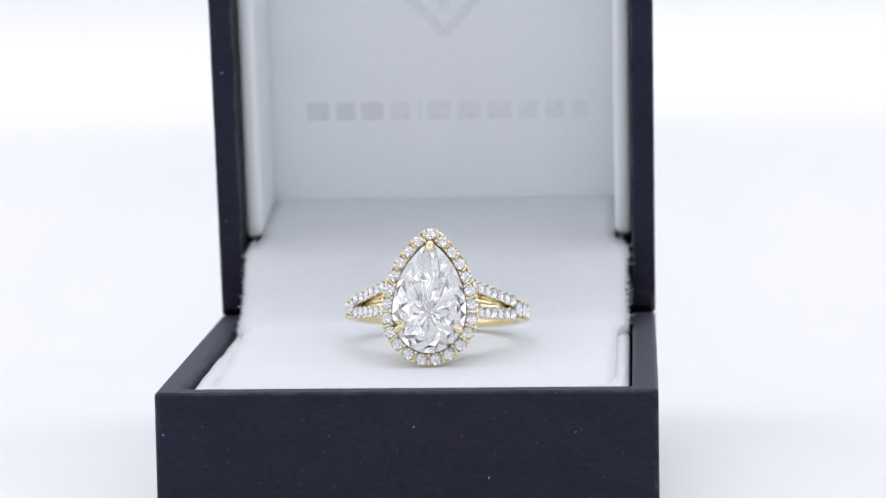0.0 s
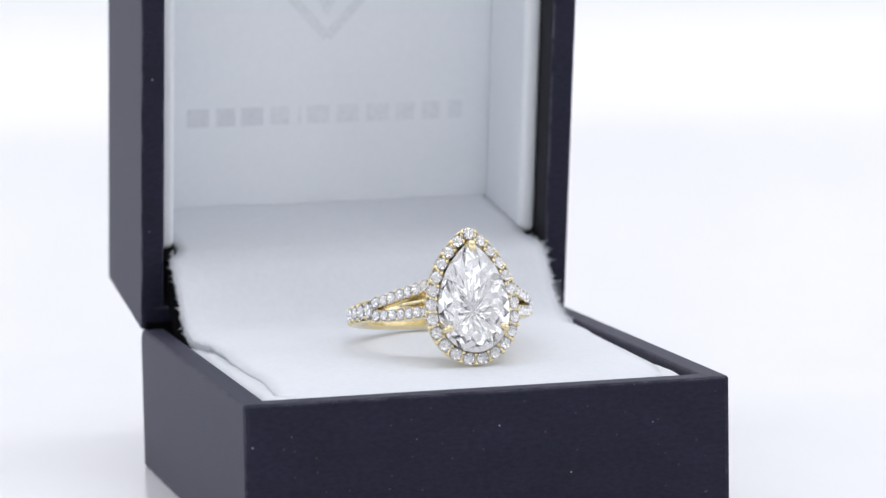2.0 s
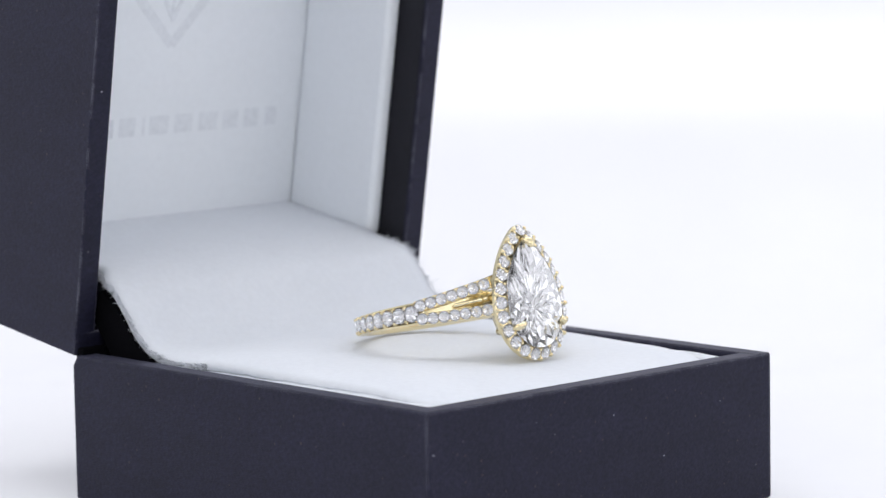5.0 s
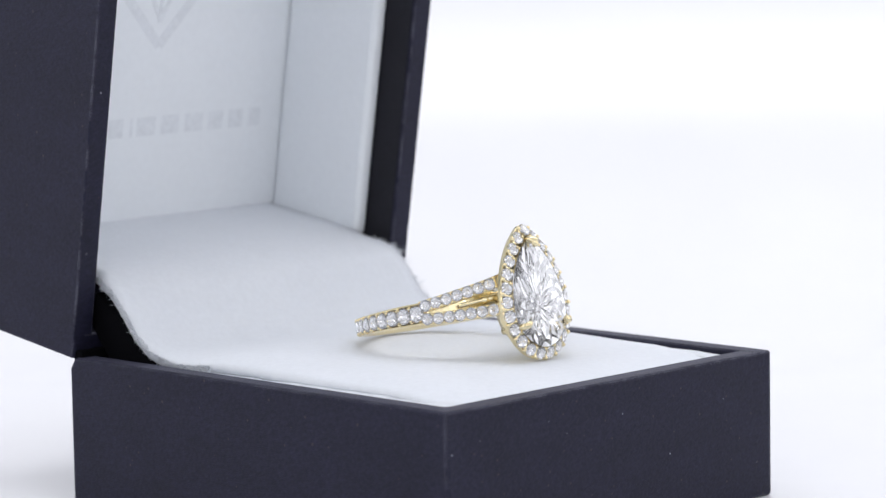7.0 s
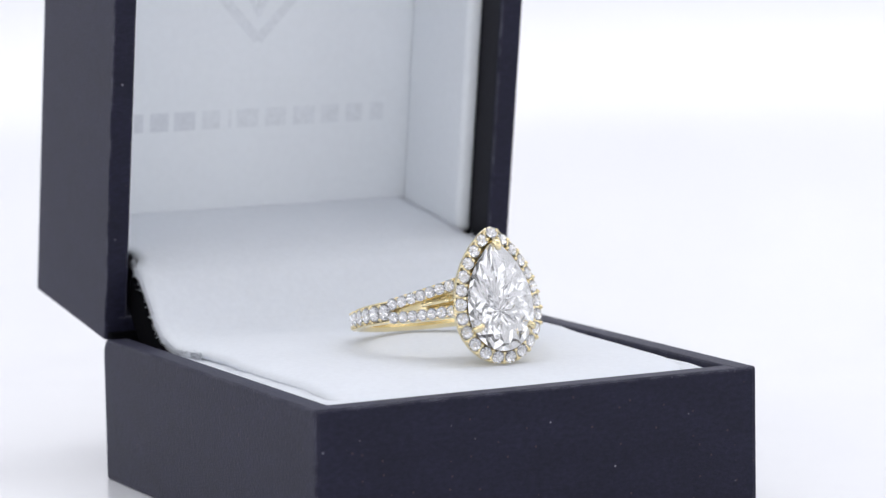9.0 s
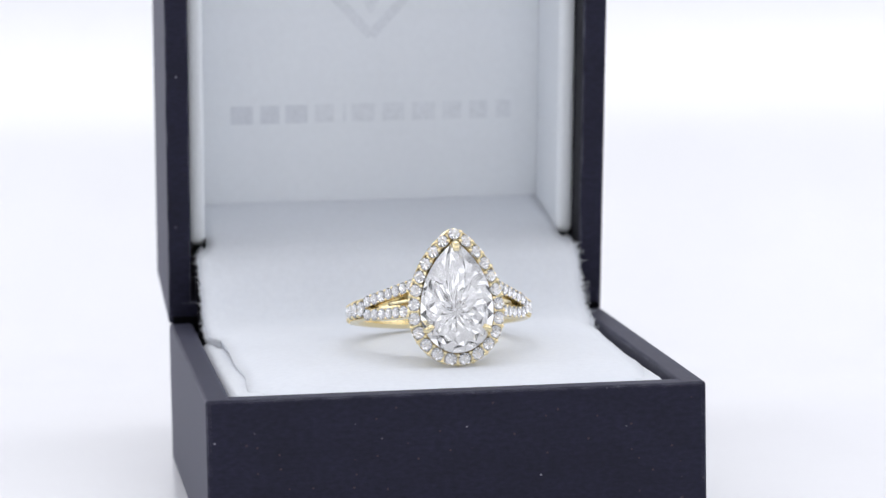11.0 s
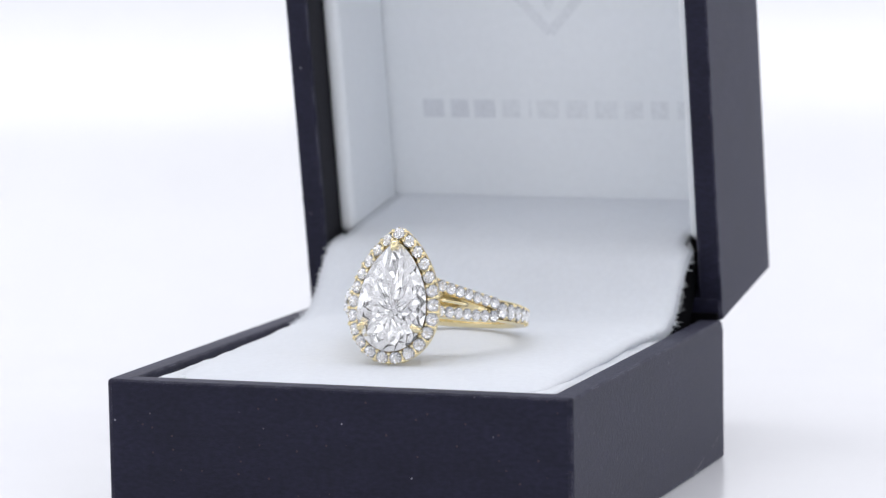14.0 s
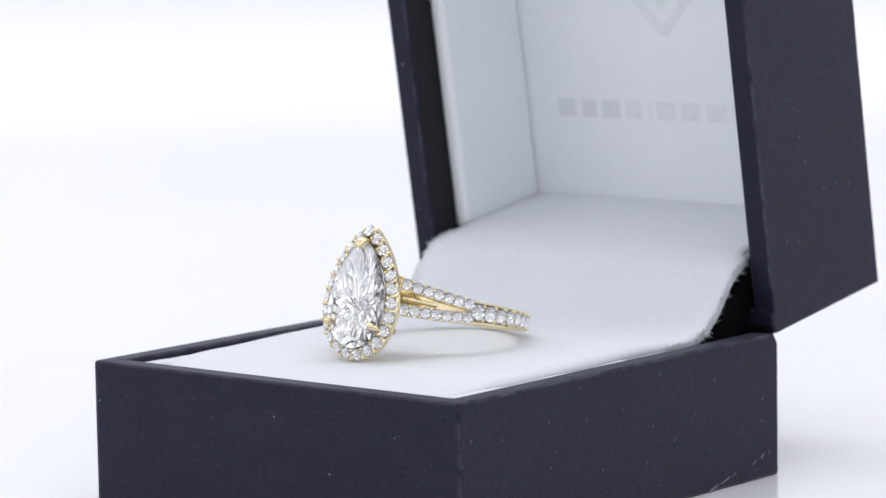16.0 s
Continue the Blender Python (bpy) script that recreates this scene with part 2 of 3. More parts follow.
slanted(0.5, 30.35, -5.3, 36.8, 1.25)
slanted(0.5, 30.35, 6.3, 36.8, 1.25)
slanted(0.5, 33.4, -1.6, 37.5, 0.6)
slanted(0.5, 33.4, 2.6, 37.5, 0.6)
slanted(0.5, 33.2, 0.5, 38.5, 0.5)
slanted(-5.3, 36.6, -2.6, 39.6, 1.25)
slanted(6.3, 36.6, 3.6, 39.6, 1.25)
slanted(-2.6, 39.6, 3.6, 39.6, 1.25)

# white velvet sheet: flat pad, rolling up over the hinge into the lid
def sheet_z(y, x):
    k = [(-26.2, 15.8), (-22, 16.5), (-17, 17.0), (-6, 17.2), (3, 17.4), (6, 17.6), (11, 17.6), (14, 17.35), (17, 17.3), (19.5, 17.8), (21.5, 19.3), (23.3, 21.6), (25, 23.5), (26, 24.2), (28.6, 25.4), (32, 26.3), (40, 27.6), (47.6, 28.9)]
    i = max(j for j in range(len(k) - 1) if k[j][0] <= y + 1e-6)
    (y0, z0), (y1, z1) = k[i], k[i + 1]
    s = (y - y0) / (y1 - y0)
    z = z0 + (z1 - z0) * s
    edge = max(0.0, abs(x) / 21.5 - 0.72) / 0.28
    return z - (0.9 if y < 12 else 0.9 * max(0, 1 - (y - 12) / 8)) * edge ** 2 + 0.12 * noise.noise(Vector((x * 0.12, y * 0.12, 3)))


rows = []
NY = 90
for j in range(NY + 1):
    y = -26.1 + (47.5 + 26.1) * j / NY
    half = 21.2 if y < 10 else 21.2 + 1.4 * min(1, (y - 10) / 6) if y < 27 else 22.6 - 1.2 * min(1, (y - 27) / 2)
    short = (0.2 + 0.5 * noise.noise(Vector((0.3, y * 0.16, 7)))) * max(0.0, min(1.0, (15 - y) / 7))  # one edge is cut narrower
    row = []
    for i in range(31):
        x = half * (i / 15 - 1)
        row.append((x * (half + 0.5 * max(0.0, min(1.0, (14 - y) / 4))) / half if x > 0 else x * (half - short) / half, y, sheet_z(y, x)))
    rows.append(row)
pad = thick(grid(rows), 0.9)
cushion = part("cushion", placed(pad, TO), VELVET, box, "white velvet pad rolling up into the lid", smooth=True)
# Added black solid in place of the shaded hollow under the velvet.
hb = sweep([(-22.9, 0, 0), (22.9, 0, 0)], [(13, 3), (14.5, 15.2), (19, 16.0), (21.5, 17.6), (23.6, 20.4), (28.0, 23.4), (29.0, 20), (26, 16.2), (26, 3)], up=[(0, 0, 1)] * 2)
part("hollow_filler", placed(hb, TO @ Matrix.Diagonal((1, -1, 1, 1))), BLACK, box, "black filler standing in for the dark hollow under the velvet")
fz = bmesh.new()
rng = random.Random(5)
for k in range(2200):
    s = rng.choice((-1, 1))
    y = rng.uniform(11, 29)
    half = 21.2 + 1.4 * min(1, (y - 10) / 6) if y < 27 else 22.6 - 0.6 * min(1, (y - 27) / 2)
    p = Vector((s * (half - 0.1), y, sheet_z(y, half) - rng.uniform(0.0, 0.85)))
    d = Vector((s * rng.uniform(0.2, 1), rng.uniform(-0.8, 0.6), rng.uniform(-0.6, 0.7))).normalized() * rng.uniform(0.25, 0.85) * (0.8 if s < 0 else 1.0) * (1.9 if k % 14 == 0 else 1.0)
    w = Vector((0, 0.07, 0.07))
    a, b, c = fz.verts.new(p - w), fz.verts.new(p + w), fz.verts.new(p + Vector((s * 0.06, 0.05, -0.05)))
    t = fz.verts.new(p + d)
    fz.faces.new((a, b, t)), fz.faces.new((b, c, t)), fz.faces.new((c, a, t))
tagged(part("frayed_edge", placed(fz, TO), VELVET, cushion), kind="stuff")
# rubbed patches low on one side wall
for y, z, l, h, a in ((16.0, 0.42, 2.2, 0.34, 14), (18.2, 0.95, 1.9, 0.22, 17), (19.9, 1.35, 0.9, 0.16, 24), (23.9, 2.1, 1.3, 0.14, 20), (25.5, 2.6, 0.9, 0.3, 25), (27.0, 2.9, 0.6, 0.16, 10)):
    pts = []
    for k in range(14):
        r = 1 + 0.45 * noise.noise(Vector((k * 1.7, y, z)))
        pts.append((W2 + 0.012, l / 2 * r * math.cos(k * math.pi / 7), h / 2 * r * math.sin(k * math.pi / 7)))
    bm = bmesh.new()
    f = bm.faces.new([bm.verts.new(p) for p in pts])
    e = bmesh.ops.extrude_face_region(bm, geom=[f])
    bmesh.ops.translate(bm, vec=(-0.03, 0, 0), verts=[v for v in e["geom"] if isinstance(v, bmesh.types.BMVert)])
    part("scuff", placed(bm, TO @ pose(0, y, z, a, 0, 0)), SCUFF, base, "pale rubbed patch")
part("hinge_strip", placed(block(-25.75, 25.75, D2 - 1.6, D2 - 0.25, H - 1.4, H + 0.7, 0.15), TO), BLACK, box)
for s in (-1, 1):
    # crumpled lining cloth between the pad and the wall
    rows = []
    for j in range(49):
        y = -D2 + T + 0.2 + (16 + D2 - T - 0.2) * j / 48
        wob = noise.noise(Vector((s * 5, y * 0.2, 1)))
        x_in, x_out, top_z = 19.3 + 0.5 * wob, W2 - T - 0.1, 15.9 + 0.2 * noise.noise(Vector((s * 3, y * 0.13, 4)))
        row = []
        for i in range(13):
            f = i / 12
            drop = 2.2 * max(0.0, 2 * f - 1.35) ** 2 + (4.0 if i in (0, 12) else 0.0)
            row.append((s * (x_in + (x_out - x_in) * f), y, top_z - drop + 0.15 * noise.noise(Vector((f * 2.4, y * 0.35, s)))))
        rows.append(row)
    part("side_lining", placed(thick(grid(rows), 0.4), TO), VELVET, base, smooth=True)

# ---- the ring ----
ring = tagged(new("diamond_ring"), "yellow gold ring with pear diamond, halo and split pave band", "ring")


def ringpart(name, bm, mat, parent=ring, label="", smooth=False):
    return part(name, placed(bm, Matrix.Diagonal((MM, MM, MM, 1))), mat, parent, label, smooth)


HEAD = -1.4   # pear centre above the ring's plane
FACE = -13.7  # halo face


def pear(r, h, n, low=None):
    """n points round a pear, from its tip, at even steps: (side, up)."""
    low = low or r
    c, big = (h * h - r * r) / (2 * r), (h * h + r * r) / (2 * r)
    a = math.asin(h / big)
    pts = [(big * math.cos(a * (1 - i / 60)) - c, big * math.sin(a * (1 - i / 60))) for i in range(60)]
    pts += [(r * math.cos(math.pi * i / 120), -low * math.sin(math.pi * i / 120)) for i in range(121)]
    pts += [(-x, y) for x, y in pts[59:0:-1]]
    pts.append(pts[0])
    run = [0.0]
    for p, q in zip(pts, pts[1:]):
        run.append(run[-1] + math.dist(p, q))
    out = []
    for k in range(n):
        s, i = run[-1] * k / n, 0
        while run[i + 1] < s:
            i += 1
        f = (s - run[i]) / max(run[i + 1] - run[i], 1e-9)
        out.append((pts[i][0] + f * (pts[i + 1][0] - pts[i][0]), pts[i][1] + f * (pts[i + 1][1] - pts[i][1])))
    return out


def at_face(p, y):
    return (p[0], y, p[1] + HEAD)


def loft(loops, caps=True):
    bm = bmesh.new()
    vs = [[bm.verts.new(p) for p in l] for l in loops]
    n = len(vs[0])
    for a, b in zip(vs, vs[1:]):
        for i in range(n):
            bm.faces.new((a[i], a[(i + 1) % n], b[(i + 1) % n], b[i]))
    if caps:
        bm.faces.new(vs[0][::-1]), bm.faces.new(vs[-1])
    return bm


def brilliant(n=8, table=0.56, crown=0.26):
    """A round brilliant of girdle radius 1, table towards +z: crown facets over a star of back facets."""
    bm = bmesh.new()

    def ring(r, z, count, turn=0.0):
        return [bm.verts.new((r * math.cos(2 * math.pi * (i + turn) / count), r * math.sin(2 * math.pi * (i + turn) / count), z)) for i in range(count)]

    ring(table, crown, n), ring(0.80, crown * 0.56, n, 0.5), ring(1.0, 0.02, 2 * n)
    ring(1.0, -0.03, 2 * n)
    bmesh.ops.convex_hull(bm, input=bm.verts)
    bmesh.ops.dissolve_limit(bm, angle_limit=0.004, verts=bm.verts, edges=bm.edges)
    low = sorted((v for v in bm.verts if v.co.z < -0.02), key=lambda v: math.atan2(v.co.y, v.co.x))
    bmesh.ops.delete(bm, geom=[f for f in bm.faces if all(v.co.z < -0.02 for v in f.verts)], context="FACES_KEEP_BOUNDARY")
    mid = []
    for i, v in enumerate(low):
        r = 0.52 if i % 2 else 0.34
        mid.append(bm.verts.new((v.co.x * r, v.co.y * r, -0.21 if i % 2 else -0.13)))
    tip = bm.verts.new((0, 0, -0.25))
    for i in range(2 * n):
        j = (i + 1) % (2 * n)
        for f in ((low[i], mid[i], low[j]), (low[j], mid[i], mid[j]), (mid[i], tip, mid[j])):
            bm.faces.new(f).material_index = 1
    return bm


STONE = bpy.data.meshes.new("small_diamond")
b_ = brilliant()
bmesh.ops.recalc_face_normals(b_, faces=b_.faces)
b_.to_mesh(STONE)
b_.free()
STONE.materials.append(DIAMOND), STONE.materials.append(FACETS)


def set_stone(centre, normal, radius, parent, spin=0.0):
    q = Vector(normal).to_track_quat("Z", "Y").to_matrix().to_4x4()
    ob = new("small_diamond", STONE)
    ob.parent = parent
    ob.matrix_basis = Matrix.Translation(Vector(centre) * MM) @ q @ pose(0, 0, 0, 0, 0, spin) @ Matrix.Scale(radius * MM, 4)
    return ob


# halo: a gold wall with a channelled face, its tip rounded
def resample(pts, n):
    """n points at even steps round a closed line."""
    pts = pts + pts[:1]
    run = [0.0]
    for p, q in zip(pts, pts[1:]):
        run.append(run[-1] + math.dist(p, q))
    out, i = [], 0
    for k in range(n):
        want = run[-1] * k / n
        while run[i + 1] < want:
            i += 1
        f = (want - run[i]) / max(run[i + 1] - run[i], 1e-9)
        out.append((pts[i][0] + f * (pts[i + 1][0] - pts[i][0]), pts[i][1] + f * (pts[i + 1][1] - pts[i][1])))
    return out


def halo_line(off, n=84):
    """The halo's outline, off mm outside the stone's edge."""
    base_line = pear(3.78, 7.62, n, 4.3)
    turn = []
    for i in range(1, n):
        (ax, az), (bx, bz) = base_line[i - 1 if i > 1 else i], base_line[(i + 1) % n if i < n - 1 else i]
        turn.append(math.atan2(bx - ax, -(bz - az)))
    up = math.pi / 2
    fan = [up, (up + turn[0]) / 2, turn[0]]
    left = [turn[-1], (up + turn[-1]) / 2]
    tip = base_line[0]
    line = [(tip[0] + off * math.cos(a), tip[1] + off * math.sin(a)) for a in fan]
    line += [(p[0] + off * math.cos(a), p[1] + off * math.sin(a)) for p, a in zip(base_line[1:], turn)]
    return line + [(tip[0] + off * math.cos(a), tip[1] + off * math.sin(a)) for a in left]


loops = [(0.0, 1.5), (0.0, -0.02), (0.1, -0.12), (0.3, 0.30), (1.12, 0.46), (1.32, 0.32), (1.44, 0.42), (1.4, 0.85), (0.6, 1.5)]
N = len(halo_line(0.0))
halo_bm = loft([[at_face(p, FACE + y) for p in halo_line(o)] for o, y in loops], caps=False)
halo_bm.verts.ensure_lookup_table()
for i in range(N):
    halo_bm.faces.new((halo_bm.verts[i], halo_bm.verts[8 * N + i], halo_bm.verts[8 * N + (i + 1) % N], halo_bm.verts[(i + 1) % N]))
halo = ringpart("halo", halo_bm, GOLD, ring, "yellow gold halo set with small diamonds")
centres, around = resample(halo_line(0.84), 23), resample(halo_line(0.84), 460)
beads = bmesh.new()


def add_bead(p, r):
    bmesh.ops.create_icosphere(beads, subdivisions=1, radius=r, matrix=Matrix.Translation(p))


def add_bridge(p, q, r):
    """A short gold bar between two neighbouring stones."""
    turn = (q - p).to_track_quat("Z", "Y").to_matrix().to_4x4()
    bmesh.ops.create_cone(beads, segments=6, radius1=r, radius2=r, depth=(q - p).length, matrix=Matrix.Translation((p + q) / 2) @ turn)


for k, (x, z) in enumerate(centres):
    a, b = around[(k * 20 - 4) % 460], around[(k * 20 + 4) % 460]
    t = Vector((b[0] - a[0], 0, b[1] - a[1])).normalized()
    out = Vector((-t.z, 0, t.x))
    if out.dot(Vector((x, 0, z))) < 0:
        out = -out
    normal = Vector((0, -1, 0)) * math.cos(0.4) + out * math.sin(0.4)
    set_stone((x, FACE + 0.08, z + HEAD), normal, 0.71, halo, spin=k * 17)
    g = around[(k * 20 + 10) % 460]
    o2 = Vector((g[0], 0, g[1])).normalized()
    at_gap = Vector((g[0], FACE, g[1] + HEAD))
    add_bridge(at_gap + o2 * -0.75 + Vector((0, 0.16, 0)), at_gap + o2 * 0.58 + Vector((0, 0.36, 0)), 0.22)
    for s in (-0.5, 0.48):
        add_bead(at_gap + o2 * s + Vector((0, 0.0 if s < 0 else 0.2, 0)), 0.27)
ringpart("bead", beads, GOLD, halo, smooth=True)

# centre stone
def pear_stone(n=22, crown=0.36, table=0.62, seed=4):
    """A pear brilliant: flat table, star, kite and girdle facets; behind them rings of small back facets round the culet."""
    rng = random.Random(seed)
    g = pear(3.95, 7.6, 2 * n, 4.45)
    bm = bmesh.new()
    for i, (x, z) in enumerate(g):
        if i % 4 == 0:
            bm.verts.new((x * table, -crown, z * table + 0.15))
        if i % 4 == 2:
            bm.verts.new((x * 0.81, -crown * 0.60, z * 0.81 + 0.08))
        bm.verts.new((x, -0.05, z)), bm.verts.new((x, 0.06, z))
    bmesh.ops.convex_hull(bm, input=bm.verts)
    bmesh.ops.dissolve_limit(bm, angle_limit=0.004, verts=bm.verts, edges=bm.edges)
    low = [v for v in bm.verts if v.co.y > 0.05]
    last = [min(low, key=lambda v: (v.co.x - x) ** 2 + (v.co.z - z) ** 2) for x, z in g]
    bmesh.ops.delete(bm, geom=[f for f in bm.faces if all(v.co.y > 0.05 for v in f.verts)], context="FACES_KEEP_BOUNDARY")
    # long facets near the edge, a ridge, then short ones; depths as in a keeled pavilion
    steps = ((0.87, 0.07), (0.74, 0.15), (0.60, 0.24), (0.46, 0.29), (0.33, 0.38), (0.20, 0.43), (0.09, 0.52))
    m = 2 * n
    for j, (f, depth) in enumerate(steps):
        now = []
        for i, (x, z) in enumerate(g):
            k = f + rng.uniform(-0.045, 0.045)
            lift = 0.06 if -1.6 < z * f < 1.2 else 0.04  # the belly's facets lie at steeper angles
            wander = 0.11 * min(1.0, f * 2.5)
            now.append(bm.verts.new((x * k + rng.uniform(-wander, wander), 0.06 + depth + (0.035 if (i + j) % 2 else -0.035) + rng.uniform(-lift, lift), z * k + rng.uniform(-wander, wander))))
        for i in range(m):
            a, b, c, d = last[i], last[(i + 1) % m], now[(i + 1) % m], now[i]
            for tri in (((a, b, c), (a, c, d)) if rng.random() < 0.5 else ((a, b, d), (b, c, d))):
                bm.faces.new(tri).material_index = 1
        last = now
    tip = bm.verts.new((0, 0.56, 0))
    for i in range(m):
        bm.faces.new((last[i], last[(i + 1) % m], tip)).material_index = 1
    return placed(bm, Matrix.Translation((0, FACE - 0.30, HEAD)))


centre_stone = ringpart("pear_diamond", pear_stone(), DIAMOND, ring, "clear pear-cut centre diamond")
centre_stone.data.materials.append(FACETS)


# claws
def claw(x, z, r, reach):
    """A tapering claw from the basket over the stone's edge."""
    out = Vector((x, 0, z)).normalized()
    pts, ups, rad = [], [], []
    for i in range(9):
        s = i / 8
        y = FACE + 2.5 - 3.6 * min(1, s * 1.35)
        inw = reach * max(0, s - 0.66) / 0.34
        pts.append(Vector((x, y, z + HEAD)) - out * inw + Vector((0, -0.12 * math.sin(s * 3.1), 0)))
        ups.append(out + Vector((0, -0.6 * s, 0)))
        rad.append(r * (1 - 0.35 * s ** 3))
    return sweep(pts, lambda s: [(rad[round(s * 8)] * math.cos(a * math.pi / 5), rad[round(s * 8)] * math.sin(a * math.pi / 5)) for a in range(10)], up=ups)


ringpart("claw", claw(0.0, 7.25, 0.5, 0.85), GOLD, ring, "gold claw over the stone's tip", smooth=True)
ringpart("claw", claw(-3.35, -2.0, 0.42, 0.75), GOLD, ring, smooth=True)
ringpart("claw", claw(3.35, -2.0, 0.42, 0.75), GOLD, ring, smooth=True)

# open gallery under the stone: a thin rail and short posts down to the finger band
rail = [Vector(at_face(p, FACE + 2.7)) for p in pear(3.1, 5.6, 48, 3.3)]
ringpart("gallery_rail", sweep(rail, [(0.28 * math.cos(k * math.pi / 4), 0.28 * math.sin(k * math.pi / 4)) for k in range(8)], up=[(0, -1, 0)] * 48, closed=True), GOLD, ring, smooth=True)
basket = [(3.75, 7.3, 4.2, 1.45), (3.0, 5.2, 3.3, 3.5), (2.7, 4.8, 3.0, 3.5), (3.45, 7.0, 3.95, 1.4)]
ringpart("basket", loft([[at_face(p, FACE + y) for p in pear(r, h, 64, low)] for r, h, low, y in basket + basket[:1]], caps=False), GOLD, ring, "polished gold basket under the halo", smooth=True)
for x, z in ((-2.6, -1.2), (2.6, -1.2), (-2.2, 2.2), (2.2, 2.2)):
    a, b = Vector((x * 1.1, FACE + 2.6, z + HEAD)), Vector((x * 0.85, -9.1, max(-0.8, min(0.9, z * 0.5))))
    ringpart("gallery_post", sweep([a, (a + b) / 2, b], [(0.3 * math.cos(k * math.pi / 4), 0.3 * math.sin(k * math.pi / 4)) for k in range(8)], up=[(0, 0, 1)] * 3), GOLD, ring, smooth=True)

# band
R = 10.15


def band_path(a):
    return Vector((R * math.sin(a), -R * math.cos(a), 0))


def section(w, d):
    """A channelled band: two raised lips and a sunk floor for the stones."""
    return [(-w, -0.42), (-w * 0.93, -0.22), (-w * 0.84, -0.22), (-w * 0.66, -0.36), (w * 0.66, -0.36), (w * 0.84, -0.22), (w * 0.93, -0.22), (w, -0.42), (w, -d * 0.8), (w * 0.6, -d), (-w * 0.6, -d), (-w, -d * 0.8)]


a0, a1 = math.radians(60), math.radians(300)
pts = [band_path(a0 + (a1 - a0) * i / 80) for i in range(81)]
band = ringpart("band", sweep(pts, lambda s: section(1.0 + 0.2 * abs(math.cos(math.pi * s)) ** 8, 1.4), up=[p.normalized() for p in pts]), GOLD, ring, "yellow gold band set with small diamonds")
beads = bmesh.new()
step = 1.5 / R
for s in (-1, 1):
    for k in range(10):
        a = math.radians(65.0) + step * k
        p = Vector((s * R * math.sin(a), -R * math.cos(a), 0))
        set_stone(p * (1 - 0.02 / R), p.normalized(), 0.89 - 0.015 * k, band, spin=k * 23)
        q = Vector((s * R * math.sin(a + step / 2), -R * math.cos(a + step / 2), 0))
        add_bridge(q * 0.975 + Vector((0, 0, -0.95)), q * 0.975 + Vector((0, 0, 0.95)), 0.2)
        for z in (-0.72, 0.72):
            add_bead(q * 0.998 + Vector((0, 0, z)), 0.21)
ringpart("bead", beads, GOLD, band, smooth=True)

# the finger band closes under the head
arc = [Vector((9.25 * math.sin(a), -9.25 * math.cos(a), 0.1)) for a in [math.radians(-58 + 116 * i / 40) for i in range(41)]]
ringpart("bridge", sweep(arc, [(-1.2, -0.1), (-1.0, 0.0), (1.0, 0.0), (1.2, -0.1), (1.2, -0.7), (0.8, -0.85), (-0.8, -0.85), (-1.2, -0.7)], up=[p.normalized() for p in arc]), GOLD, ring)

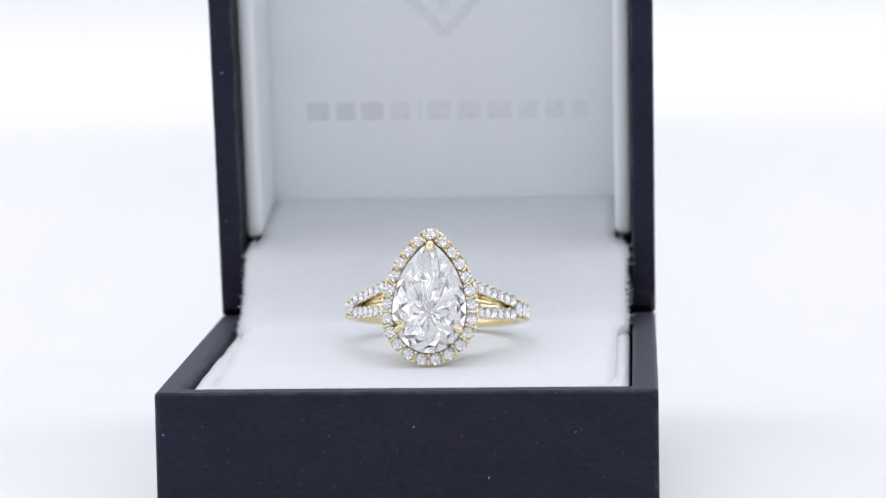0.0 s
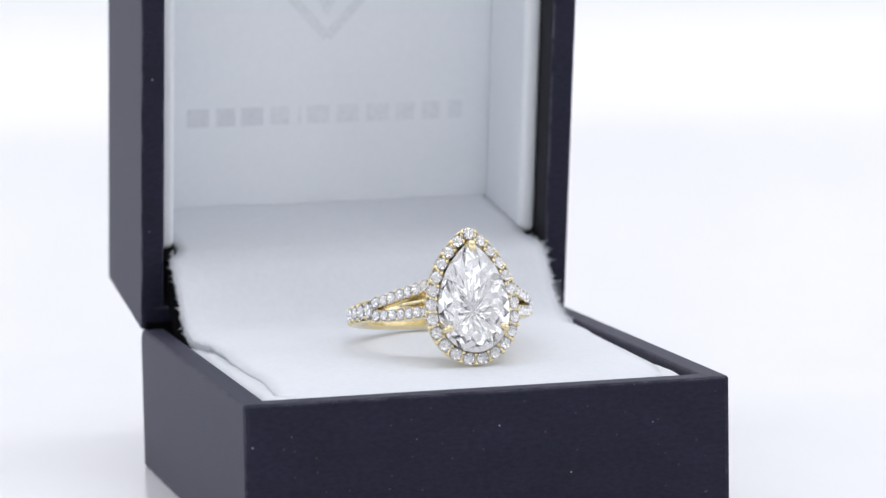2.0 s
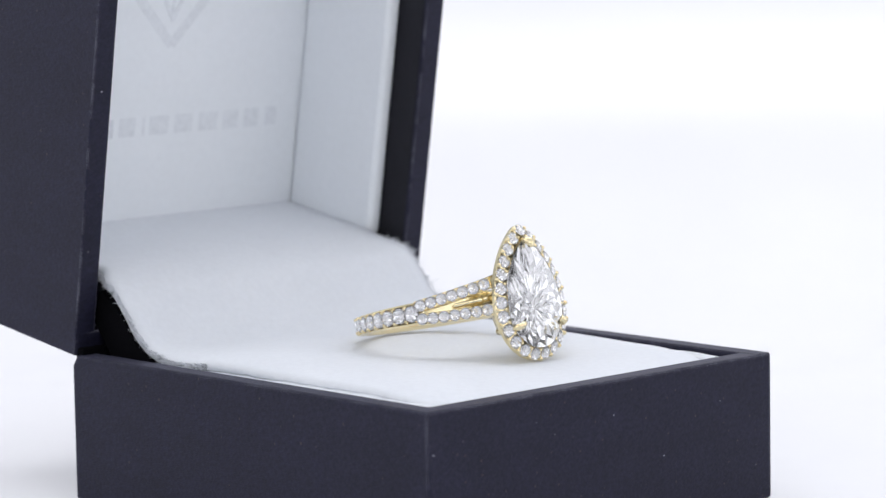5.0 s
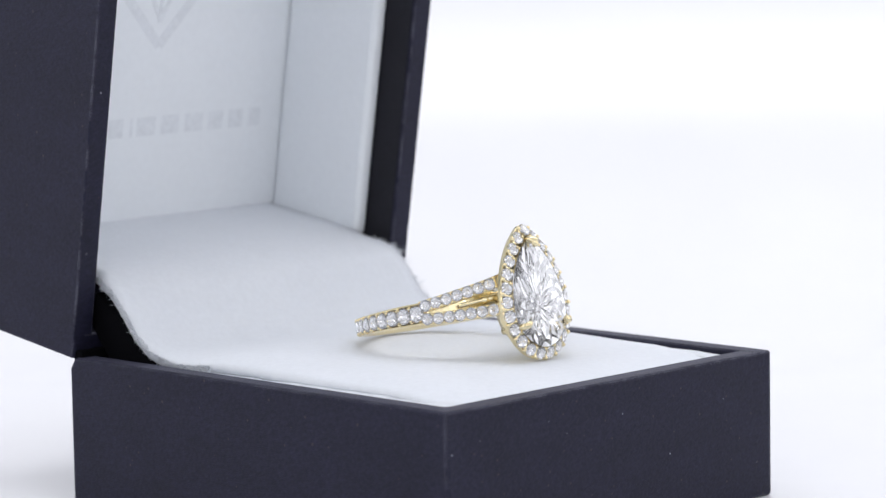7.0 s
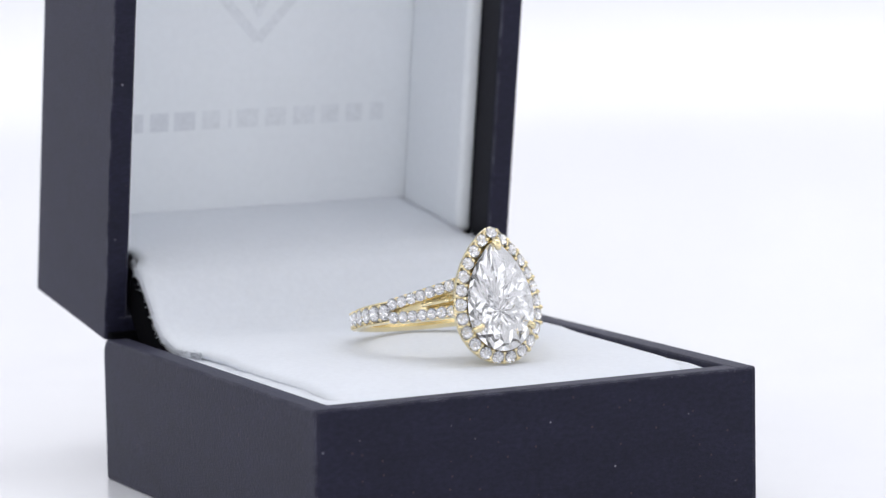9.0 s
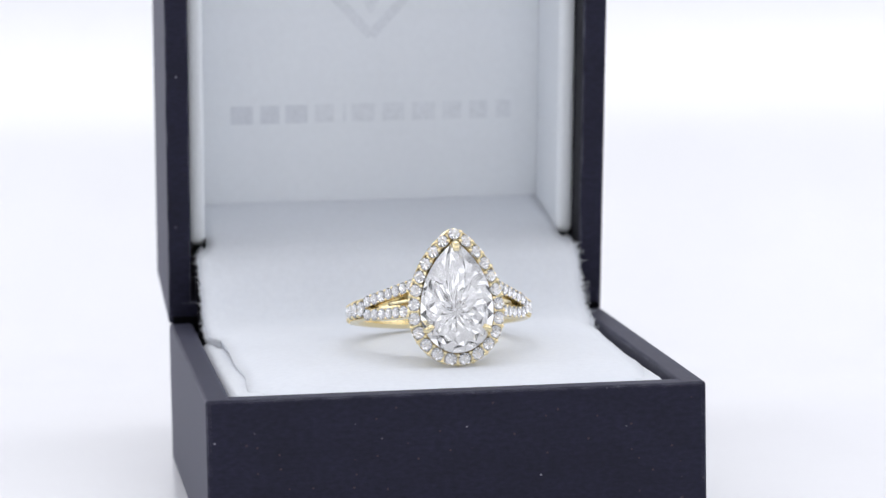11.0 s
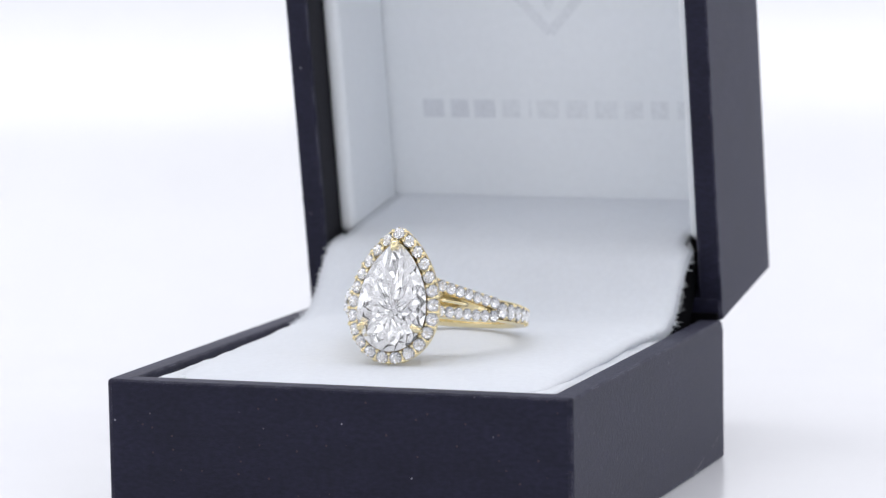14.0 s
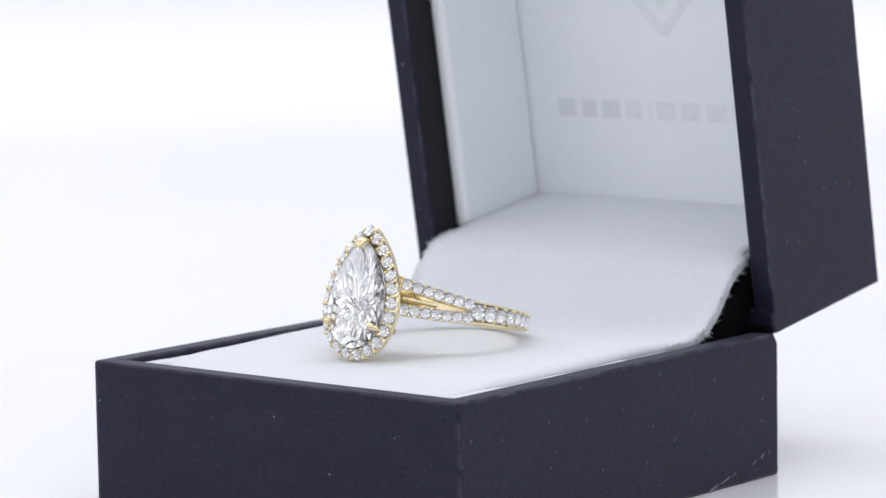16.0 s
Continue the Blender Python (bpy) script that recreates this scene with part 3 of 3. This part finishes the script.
# split arms to the halo
for s in (-1, 1):
    for top in (1, -1):
        start = Vector((s * R * math.sin(math.radians(62)), -R * math.cos(math.radians(62)), 0.66 * top))
        end = Vector((s * 3.7, FACE + 1.3, 2.05 if top > 0 else -1.0))
        c1 = start + Vector((-s * 1.6, -2.2, 0.35 * top))
        c2 = end + Vector((s * 1.6, 1.5, -0.5 * top if top > 0 else 0.05))
        pts, ups = [], []
        for i in range(25):
            t = i / 24
            p = start * (1 - t) ** 3 + c1 * 3 * t * (1 - t) ** 2 + c2 * 3 * t * t * (1 - t) + end * t ** 3
            pts.append(p)
            d = Vector((p.x, p.y * 0.75, 0)).normalized()
            ups.append(d)
        arm = ringpart("split_arm", sweep(pts, section(0.66, 1.5), up=ups), GOLD, ring, "gold arm set with a row of small diamonds")
        run = [0.0]
        for p, q in zip(pts, pts[1:]):
            run.append(run[-1] + (q - p).length)
        beads = bmesh.new()
        for k in range(7):
            want = 0.62 + (run[-1] - 0.75) * k / 7
            i = max(j for j in range(24) if run[j] <= want)
            p, d = pts[i].lerp(pts[i + 1], (want - run[i]) / (run[i + 1] - run[i])), (pts[i + 1] - pts[i]).normalized()
            u = (ups[i] - d * ups[i].dot(d)).normalized()
            set_stone(p + u * 0.02, u, 0.65, arm, spin=k * 31)
            side = d.cross(u)
            gap = p + d * (run[-1] - 0.75) / 14
            add_bridge(gap - side * 0.58 - u * 0.26, gap + side * 0.58 - u * 0.26, 0.17)
            for z in (-0.5, 0.5):
                add_bead(gap + side * z - u * 0.04, 0.19)
        ringpart("bead", beads, GOLD, arm, smooth=True)
    # a short rounded bar with a knob inside the split
    a, b = Vector((s * 3.4, FACE + 2.6, 0.35)), Vector((s * 6.6, -8.4, 0.1))
    bar_bm = sweep([a.lerp(b, i / 6) for i in range(7)], lambda t: [((0.42 - 0.2 * t) * math.cos(k * math.pi / 5), (0.42 - 0.2 * t) * math.sin(k * math.pi / 5)) for k in range(10)], up=[(0, 0, 1)] * 7)
    bmesh.ops.create_uvsphere(bar_bm, u_segments=12, v_segments=8, radius=0.48, matrix=Matrix.Translation(a.lerp(b, 0.3)))
    ringpart("gallery_bar", bar_bm, GOLD, ring, smooth=True)
for ob in ring.children_recursive:
    if ob.name.split(".")[0] == "bead":
        tagged(ob, kind="stuff")


# ---- what moves ----
def motions():
    at = Matrix.Translation(Vector((RING_AT[0] - AXIS[0], RING_AT[1] - AXIS[1], RING_AT[2])) * MM)
    walk(box, [(t, pose(0, 0, 0, 0, 0, a)) for t, a in TURN])
    walk(ring, [(t, pose(0, 0, 0, 0, 0, a) @ at @ pose(0, 0, 0, -RING_TILT, 0, 0) @ pose(0, 0, 0, 0, 1.1, 0)) for t, a in TURN])


motions()
